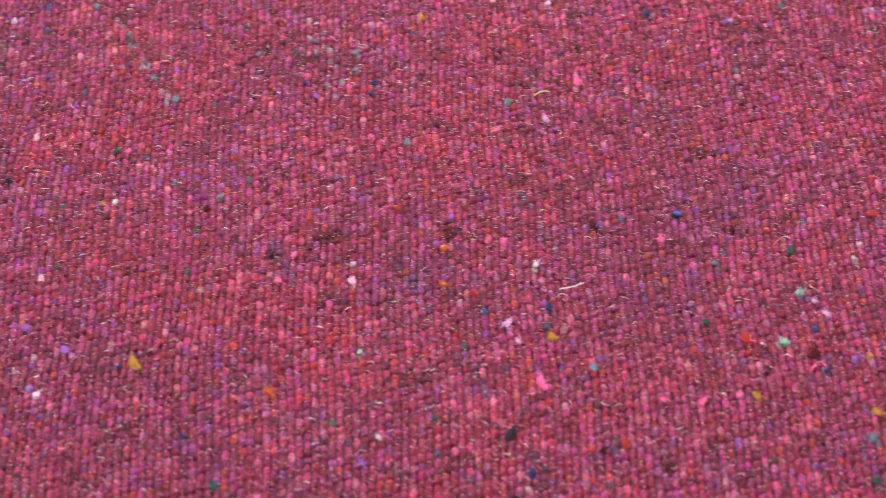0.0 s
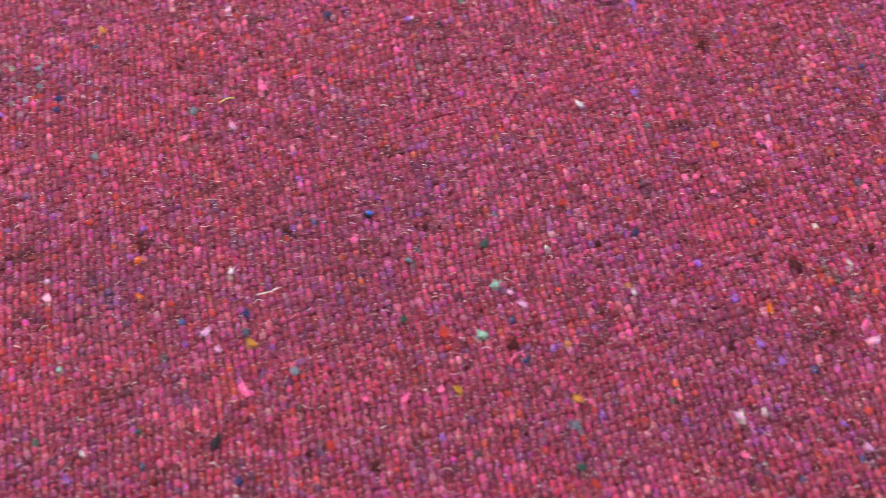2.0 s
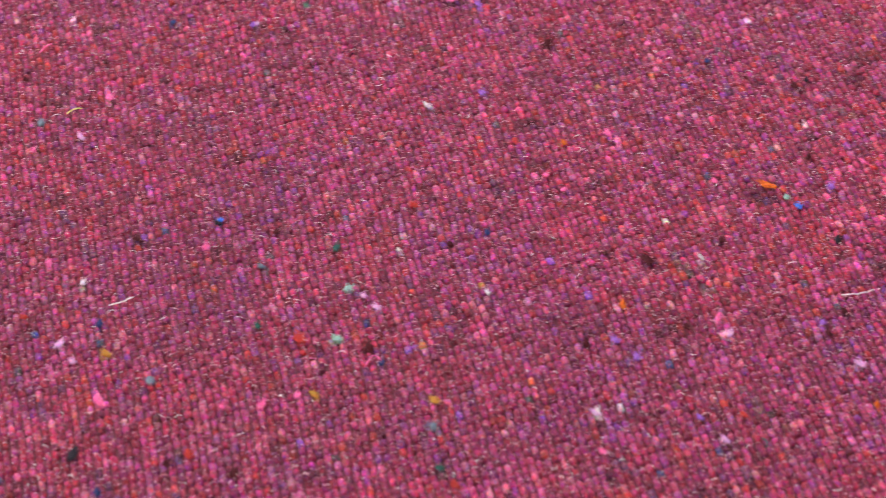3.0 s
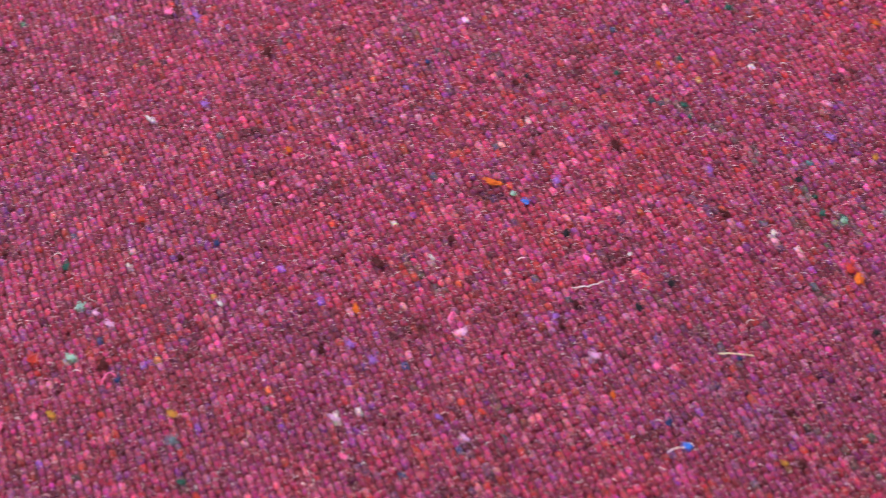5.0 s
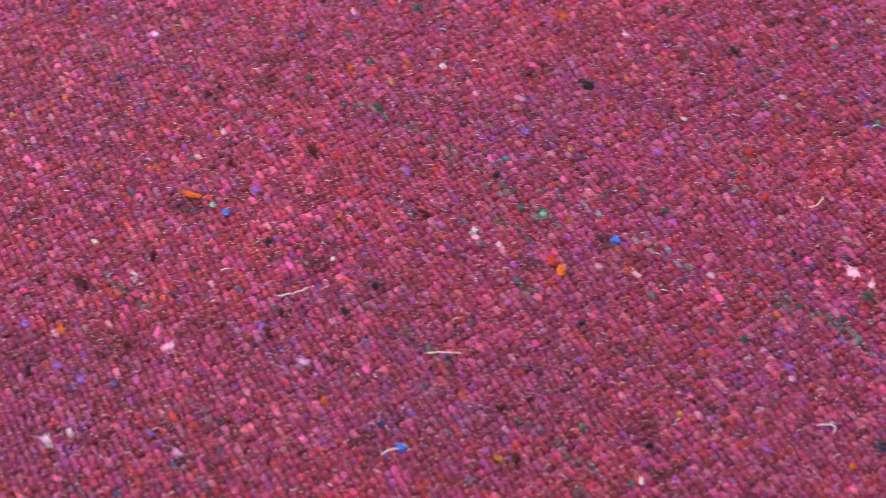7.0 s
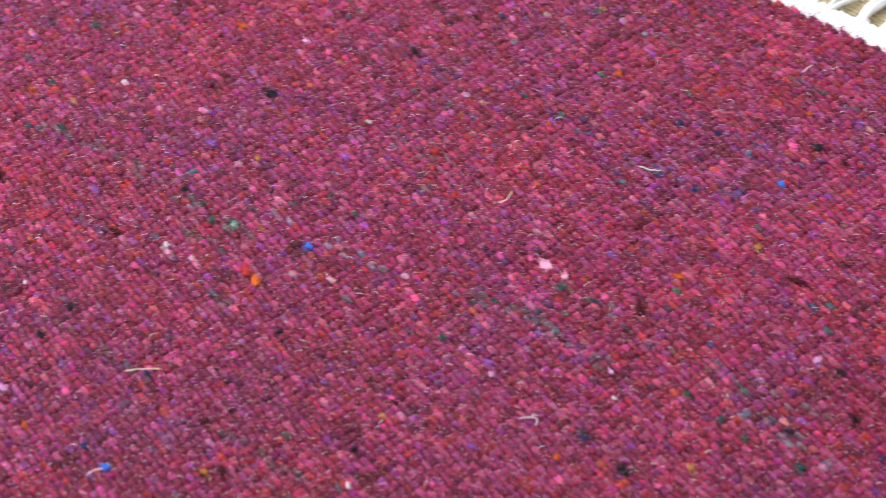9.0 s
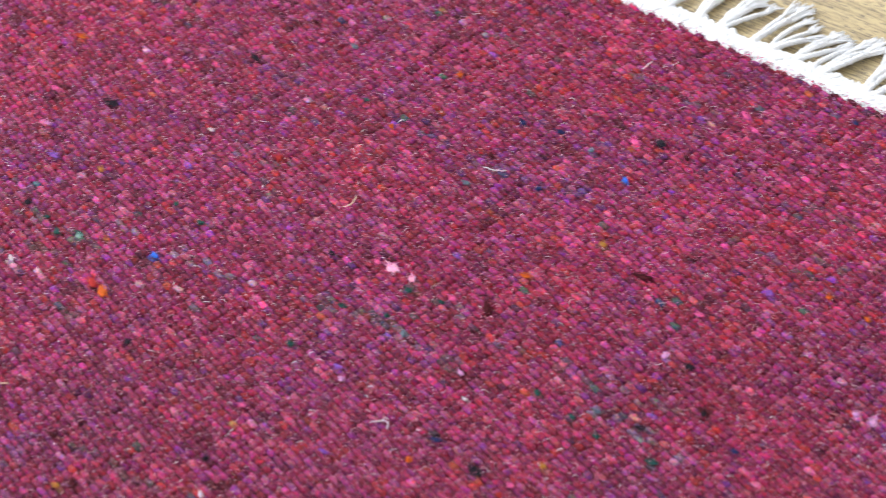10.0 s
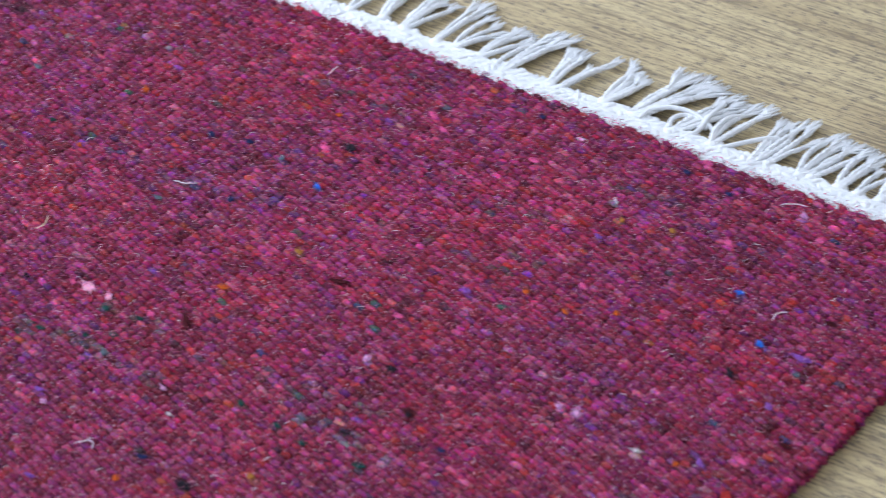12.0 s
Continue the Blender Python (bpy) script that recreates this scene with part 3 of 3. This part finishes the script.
# selvedge: the weft turns round the last warp in a row of fat loops
def build_selvedge():
    pieces = []
    x = RUG_X0
    while x < RUG_X1:
        cv, cf = dome(8, 3)
        s = random.uniform(0.85, 1.2)
        wander = random.gauss(0, 0.0008) + 0.001 * math.sin(x * 170) * math.sin(x * 47)
        v = [(x + q[1] * 0.0026 * s, RUG_Y0 + 0.001 + wander + q[0] * 0.0042 * s, 0.0012 + q[2] * 0.0072 * s) for q in cv]
        pieces.append((v, [tuple(f) for f in cf]))
        x += 0.0044 * random.uniform(0.9, 1.15)
    v, t = joined(pieces)
    shades = np.repeat(np.array([PALETTE[random.choice((0, 1, 1, 2, 3, 4, 4, 7, 9))][1] for _ in pieces]), len(dome(8, 3)[0]), 0)
    part("selvedge", raw_mesh("selvedge", v, t, WOOL, shades), rug, "rounded magenta selvedge", "stuff")


build_selvedge()


# flecks of odd-coloured wool spun into the yarn, standing a little proud
def fleck_mesh(name, mat, seed):
    """A torn tuft: a thin ragged pad of wool under a score of fibres that lie along the yarn; one long by one wide."""
    r = random.Random(seed)
    bm = bmesh.new()
    bmesh.ops.create_icosphere(bm, subdivisions=2, radius=0.72)
    off = Vector((seed * 3.1, seed * 1.7, 0))
    for v in bm.verts:
        w = 1 + 0.9 * noise.noise(v.co * 2.0 + off) + 0.5 * noise.noise(v.co * 5 + off)
        v.co = Vector((v.co.x * w, v.co.y * w, v.co.z * (0.7 + 0.8 * noise.noise(v.co * 4 + off))))
    for f in bm.faces:
        f.smooth = True
    for k in range(22):
        th = r.gauss(0, 0.5)
        d = Vector((math.cos(th), math.sin(th), 0))
        side = Vector((-d.y, d.x, 0)) * r.uniform(-0.3, 0.3)
        mid = Vector((r.gauss(0, 0.42), r.gauss(0, 0.42), 0))
        reach, up = r.uniform(0.3, 0.8), r.uniform(0.45, 1.0)
        pts = [mid - d * reach, mid - d * reach * 0.35 + side + Vector((0, 0, up)), mid + d * reach * 0.4 + side + Vector((0, 0, up)), mid + d * reach]
        tv, tt = tube(pts, [0.03, 0.11, 0.1, 0.03], 3)
        made = [bm.verts.new(q) for q in tv]
        for tri in tt:
            bm.faces.new([made[q] for q in tri])
    me = bpy.data.meshes.new(name)
    bm.to_mesh(me)
    bm.free()
    me.materials.append(mat)
    return me


SIZES = {1: (0.0025, 0.0017), 2: (0.0033, 0.0021), 3: (0.0056, 0.0029)}
for kind_of_dye, places in FLECKS.items():
    meshes = [fleck_mesh("wool_fleck", DYED[kind_of_dye], k) for k in range(4)]
    for fx, fy, size in places:
        fleck = part("wool_fleck", random.choice(meshes), rug, "fleck of " + kind_of_dye + " wool")
        a, b = SIZES[size]
        if kind_of_dye == "white":
            a, b = 0.9 * a, 0.65 * b
        fleck.location = (fx, fy, TOP + 0.0006)
        fleck.rotation_euler = (random.uniform(-0.2, 0.2), random.uniform(-0.25, 0.1), radians(80 + random.uniform(-40, 30)))
        fleck.scale = (a * random.uniform(0.85, 1.3), b * random.uniform(0.85, 1.2), 0.0010)


# loose threads, and fuzz that also carries painted glints
def wavy(points, z, steps=10, wobble=0.0006):
    a, b, c = [Vector((*q, 0)) for q in points]
    out = []
    for k in range(steps + 1):
        t = k / steps
        q = a * (1 - t) * (1 - 2 * t) + b * 4 * t * (1 - t) + c * t * (2 * t - 1)
        q.x += random.gauss(0, wobble * 0.4)
        q.y += random.gauss(0, wobble * 0.4)
        q.z = z + 0.0008 * math.sin(math.pi * t) + random.gauss(0, 0.0001)
        out.append(q)
    return out


for shade, line in THREADS:
    pts = wavy(line, TOP + 0.0012)
    v, t = tube(pts, [0.00042 if 0 < k < len(pts) - 1 else 0.00015 for k in range(len(pts))], 5)
    part("loose_thread", raw_mesh("loose_thread", v, t, DYED[shade]), rug, shade + " loose thread")


def build_glint_fuzz():
    pieces, shades = [], []
    # stray wool colours; the white and palest pinks stand in for glints
    hues = [(0.72, 0.34, 0.42), (0.62, 0.2, 0.3), (0.56, 0.13, 0.26), (0.9, 0.84, 0.86), (0.42, 0.07, 0.13), (0.6, 0.2, 0.18), (0.4, 0.16, 0.42), (0.5, 0.1, 0.2), (0.78, 0.5, 0.55)]
    for _ in range(11000):
        a = random.uniform(radians(25.5), radians(80.5))
        r = random.uniform(1.49, 2.1)
        x, y = r * math.cos(a), r * math.sin(a)
        if not (RUG_X0 < x < RUG_X1 + 0.002 and RUG_Y0 + 0.004 < y < RUG_Y1):
            continue
        size = 0.0006 + 0.0024 * random.random() ** 1.6
        th = random.gauss(radians(-35), 0.75)
        bend = random.uniform(-0.7, 0.7) * size
        d, e = Vector((math.cos(th), math.sin(th))), Vector((-math.sin(th), math.cos(th)))
        m = Vector((x, y))
        pts = wavy([m - d * size, m + e * bend, m + d * size], TOP + random.uniform(0.0002, 0.0010), 4, 0.0003)
        w = random.uniform(0.00009, 0.0002)
        piece = tube(pts, [w * 0.4, w, w, w, w * 0.4], 3)
        pieces.append(piece)
        shades += [random.choice(hues)] * len(piece[0])
    v, t = joined(pieces)
    part("fuzz", raw_mesh("fuzz", v, t, FUZZ, np.array(shades)), rug, "fine stray pink fibres, with white and pale ones for glints", "stuff")


build_glint_fuzz()


def build_glint_nap():
    """The raised nap and its glints: tens of thousands of short hairs lying over the yarn, mostly across the ribs."""
    n = 30000
    a, r = rng.uniform(radians(25), radians(81), n), np.sqrt(rng.uniform(1.48 ** 2, 2.12 ** 2, n))
    x, y = r * np.cos(a), r * np.sin(a)
    ok = (x > RUG_X0) & (x < RUG_X1 + 0.001) & (y > RUG_Y0) & (y < RUG_Y1)
    x, y = x[ok], y[ok]
    n = len(x)
    th = rng.normal(radians(-30), 0.7, n)
    # the paler hues paint small highlights into the hairs
    hues = np.array([(0.42, 0.13, 0.19), (0.36, 0.06, 0.12), (0.5, 0.22, 0.28), (0.4, 0.09, 0.2), (0.22, 0.02, 0.045), (0.3, 0.13, 0.27),
                     (0.55, 0.36, 0.38), (0.34, 0.05, 0.05), (0.13, 0.012, 0.03), (0.62, 0.5, 0.52), (0.4, 0.14, 0.07)])
    share = np.array([18, 15, 15, 12, 7, 6, 9, 5, 4, 6.5, 2.5])
    dye = hues[rng.choice(len(hues), n, p=share / share.sum())] * rng.lognormal(0, 0.2, (n, 1)) * 1.2
    nap = hairs("nap", x, y, TOP + rng.uniform(0.0002, 0.0013, n), th, rng.uniform(0.0006, 0.0019, n), rng.uniform(0.00012, 0.0003, n), rng.uniform(0.0001, 0.0005, n), dye, FUZZ)
    part("nap", nap, rug, "short raised nap of pink and crimson hairs, pale ones for glints", "stuff")


build_glint_nap()


# white cotton heading between wool and fringe
def build_heading():
    cv, cf = dome(8, 3)
    pieces = []
    for k in range(7):
        y = RUG_Y0 + 0.001
        while y < RUG_Y1:
            s = random.uniform(0.8, 1.3)
            th = radians(90 + random.uniform(-35, 35) + (24 if k % 2 else -24))
            cx = edge(y) + 0.0012 + k * 0.0032 + random.gauss(0, 0.0006)
            hx = 0.0021 * (0.7 if k == 6 else 1)
            v = []
            for q in cv:
                u, w = q[0] * 0.0054 * s, q[1] * 0.0024 * s
                v.append((cx + u * math.cos(th) - w * math.sin(th), y + u * math.sin(th) + w * math.cos(th), 0.0026 + q[2] * hx * s + 0.0004 * math.sin(9 * q[0] + 7 * y * 900)))
            pieces.append((v, [tuple(f) for f in cf]))
            y += 0.0054 * random.uniform(0.9, 1.1)
    v, t = joined(pieces)
    heading = part("heading", raw_mesh("heading", v, t, COTTON), rug, "knotted white cotton edge", "stuff")
    part("edging", skewed(box_mesh("edging", (RUG_X1 - 0.001, RUG_Y0 + 0.002, 0.0008), (RUG_X1 + 0.021, RUG_Y1 - 0.002, 0.0044), COTTON, 0.0014)), heading)
    # tufts of wool that stray over the cotton
    n = 600
    y = rng.uniform(RUG_Y0, 1.4, n)
    x = edge(y) + rng.normal(0.0005, 0.0016, n)
    share = np.array([q for q, _ in PALETTE])
    dye = np.array([c for _, c in PALETTE])[rng.choice(len(PALETTE), n, p=share / share.sum())] * rng.lognormal(0.8, 0.3, (n, 1))
    part("edge_fuzz", hairs("edge_fuzz", x, y, TOP - rng.uniform(0.0005, 0.003, n), rng.normal(0.2, 0.9, n), rng.uniform(0.0015, 0.0035, n), rng.uniform(0.00015, 0.0004, n), rng.uniform(0.0002, 0.0012, n), dye, WOOL),
         rug, "magenta wool straying over the white edge", "stuff")


build_heading()


def strand_mesh(foot, tip, lift, bow):
    a, c = Vector((*foot, 0.0032)), Vector((*tip, 0.0014 + lift))
    along = c - a
    long = along.length
    side = Vector((-along.y, along.x, 0)).normalized()
    thick = random.uniform(0.0014, 0.0018)
    pts, rad = [], []
    for k in range(17):
        t = k / 16
        q = a + along * t + side * (bow * math.sin(math.pi * t) + random.gauss(0, 0.0002))
        q.z = a.z * (1 - t) + c.z * t + 0.0010 * math.sin(math.pi * min(1, 1.5 * t)) + 0.0004
        pts.append(q)
        rad.append(thick * (1 + 0.13 * math.sin(k * 2.5)))
    cut = 10
    pieces = [tube(pts[:cut + 1], rad[:cut + 1], 7)]
    # two plies wound round each other show as a twist on the strand
    for ply in (0, math.pi):
        line = []
        for k in range(2 * cut + 1):
            q = pts[k // 2] if k % 2 == 0 else (pts[k // 2] + pts[k // 2 + 1]) / 2
            w = ply + k * 1.15
            line.append(q + side * thick * 0.72 * math.cos(w) + Vector((0, 0, thick * 0.72 * math.sin(w))))
        pieces.append(tube(line, [thick * 0.55] * len(line), 5))
    # the end is combed out into crinkled yarns
    way = (pts[-1] - pts[cut]).normalized()
    for f in range(9):
        spread = (f - 4) / 4 * random.uniform(0.6, 1.15)
        reach = long * random.uniform(0.30, 0.42)
        phase = random.uniform(0, 6.28)
        line = [pts[cut - 1]]
        for k in range(1, 7):
            t = k / 6
            q = pts[cut] + way * reach * t + side * (0.0036 * spread * t ** 0.8 + 0.00045 * math.sin(phase + 7 * t)) + Vector((0, 0, 0.0007 * math.sin(phase + 5 * t)))
            q.z = max(q.z, 0.0008)
            line.append(q)
        pieces.append(tube(line, [0.0009, 0.0008, 0.00072, 0.00068, 0.00064, 0.00058, 0.0003], 5))
    v, t = joined(pieces)
    return raw_mesh("strand", v, t, COTTON)


def tassel(foot_x, foot_y, ax, ay, bx, by, count):
    cv, cf = dome(10, 4)
    v = [(foot_x - 0.001 + q[0] * 0.0050, foot_y + q[1] * (0.0034 + 0.0006 * count), 0.0008 + q[2] * 0.0048) for q in cv]
    knot = part("tassel", raw_mesh("tassel", v, cf, COTTON), rug, "white cotton fringe tassel, loosely splayed")
    for k in range(count):
        t = k / max(1, count - 1)
        tip = (ax + (bx - ax) * t + random.gauss(0, 0.002), ay + (by - ay) * t + random.gauss(0, 0.001))
        foot = (foot_x - 0.002 + random.uniform(-0.001, 0.001), foot_y + (0.5 - t) * 0.0008 * count)
        part("strand", strand_mesh(foot, tip, random.uniform(0, 0.0022), random.gauss(0, 0.003)), knot)


for row in TASSELS + NEAR_TASSELS:
    tassel(*row)
foot_at = 1.272
while foot_at < RUG_Y1 - 0.01:
    wide, reach = random.uniform(0.010, 0.016), random.uniform(0.058, 0.078)
    tassel(edge(foot_at) + 0.022, foot_at, edge(foot_at) + reach, foot_at + wide * 0.5, edge(foot_at) + reach - 0.004, foot_at - wide, random.choice((3, 4, 5, 6)))
    foot_at += random.uniform(0.022, 0.034)
for foot_at in (0.815, 0.786, 0.757):
    tassel(edge(foot_at) + 0.022, foot_at, edge(foot_at) + 0.068, foot_at + 0.008, edge(foot_at) + 0.064, foot_at - 0.012, 4)


# one strand that curls over its neighbours beside the wide tassel
def curled_strand(points):
    pts = [Vector(q) for q in points]
    smooth = []
    for k in range(len(pts) - 1):
        p0, p1, p2, p3 = pts[max(k - 1, 0)], pts[k], pts[k + 1], pts[min(k + 2, len(pts) - 1)]
        for s in range(6):
            t = s / 6
            smooth.append(0.5 * (2 * p1 + (p2 - p0) * t + (2 * p0 - 5 * p1 + 4 * p2 - p3) * t * t + (3 * p1 - p0 - 3 * p2 + p3) * t ** 3))
    smooth.append(pts[-1])
    v, t = tube(smooth, [0.0016] * len(smooth), 7)
    part("curled_strand", raw_mesh("curled_strand", v, t, COTTON), rug, "white cotton strand curled back on itself")


for line in (
    [(1.6109, 1.0145, 0.004), (1.6216, 1.0119, 0.006), (1.6302, 1.0005, 0.007), (1.6323, 0.985, 0.006), (1.6259, 0.968, 0.003)],
    [(1.6127, 0.9932, 0.004), (1.6215, 0.9959, 0.005), (1.6292, 0.9924, 0.005), (1.6307, 0.9821, 0.004), (1.6254, 0.9741, 0.003)],
    [(1.6128, 0.9877, 0.004), (1.6143, 0.9775, 0.004), (1.624, 0.9761, 0.005), (1.6354, 0.9776, 0.006), (1.6547, 0.9783, 0.004)],
    [(1.6122, 0.9623, 0.004), (1.6234, 0.9665, 0.006), (1.6391, 0.9668, 0.006), (1.6506, 0.9628, 0.003)],
    [(1.6103, 0.9547, 0.004), (1.6218, 0.9453, 0.005), (1.6349, 0.9349, 0.005), (1.6406, 0.9264, 0.003)],
):
    curled_strand(line)

# ---- oak floor ----
BOARD, EDGE = 0.28, 1.84
x = EDGE + 5 * BOARD
boards = []
shared = {}
while x > RX0:
    lo = max(x - BOARD, RX0)
    hi = min(x, RX1)
    if hi - lo > 0.01:
        boards.append((lo, hi))
    x -= BOARD
floor = bpy.data.objects["floor"]
for lo, hi in boards:
    start = RY0 - random.uniform(0.1, 0.9)
    while start < RY1:
        a, b = max(start, RY0), min(start + 1.9, RY1)
        if b - a > 0.02:
            part("floor_board", box_mesh("floor_board", (lo + 0.0006, a + 0.0006, -0.0035), (hi - 0.0006, b - 0.0006, 0.0), OAK, 0.0006), floor)
        start += 1.9


# ---- window ----
def window():
    frame_ob = tagged(new("window_1", box_mesh("window_1", (WX0, RY1 + 0.09, WZ0), (WX1, RY1 + 0.13, WZ0 + 0.05), FRAME, 0.004)), "unseen white painted window with two wide panes", "window", kind="structure")
    part("window_frame", box_mesh("window_frame", (WX0, RY1 + 0.09, WZ1 - 0.05), (WX1, RY1 + 0.13, WZ1), FRAME, 0.004), frame_ob)
    for x0 in (WX0, (WX0 + WX1) / 2 - 0.025, WX1 - 0.05):
        part("window_frame", box_mesh("window_frame", (x0, RY1 + 0.088, WZ0 + 0.05), (x0 + 0.05, RY1 + 0.132, WZ1 - 0.05), FRAME, 0.004), frame_ob)

    # second window, made up round the side fill lamp
    other = tagged(new("added_fill_window", box_mesh("added_fill_window", (RX0 - 0.13, VY0, WZ0), (RX0 - 0.09, VY1, WZ0 + 0.05), FRAME, 0.004)), "unseen white painted window with two wide panes", "window", kind="structure")
    part("window_frame", box_mesh("window_frame", (RX0 - 0.13, VY0, WZ1 - 0.05), (RX0 - 0.09, VY1, WZ1), FRAME, 0.004), other)
    for y0 in (VY0, (VY0 + VY1) / 2 - 0.025, VY1 - 0.05):
        part("window_frame", box_mesh("window_frame", (RX0 - 0.132, y0, WZ0 + 0.05), (RX0 - 0.088, y0 + 0.05, WZ1 - 0.05), FRAME, 0.004), other)

    mid = (WX0 + WX1) / 2
    for x0, x1 in ((WX0 + 0.05, mid - 0.025), (mid + 0.025, WX1 - 0.05)):
        pane = part("pane", box_mesh("pane", (x0, RY1 + 0.107, WZ0 + 0.05), (x1, RY1 + 0.113, WZ1 - 0.05), GLASS), frame_ob)
        pane.visible_shadow = False
    mid = (VY0 + VY1) / 2
    for y0, y1 in ((VY0 + 0.05, mid - 0.025), (mid + 0.025, VY1 - 0.05)):
        pane = part("pane", box_mesh("pane", (RX0 - 0.113, y0, WZ0 + 0.05), (RX0 - 0.107, y1, WZ1 - 0.05), GLASS), other)
        pane.visible_shadow = False


window()
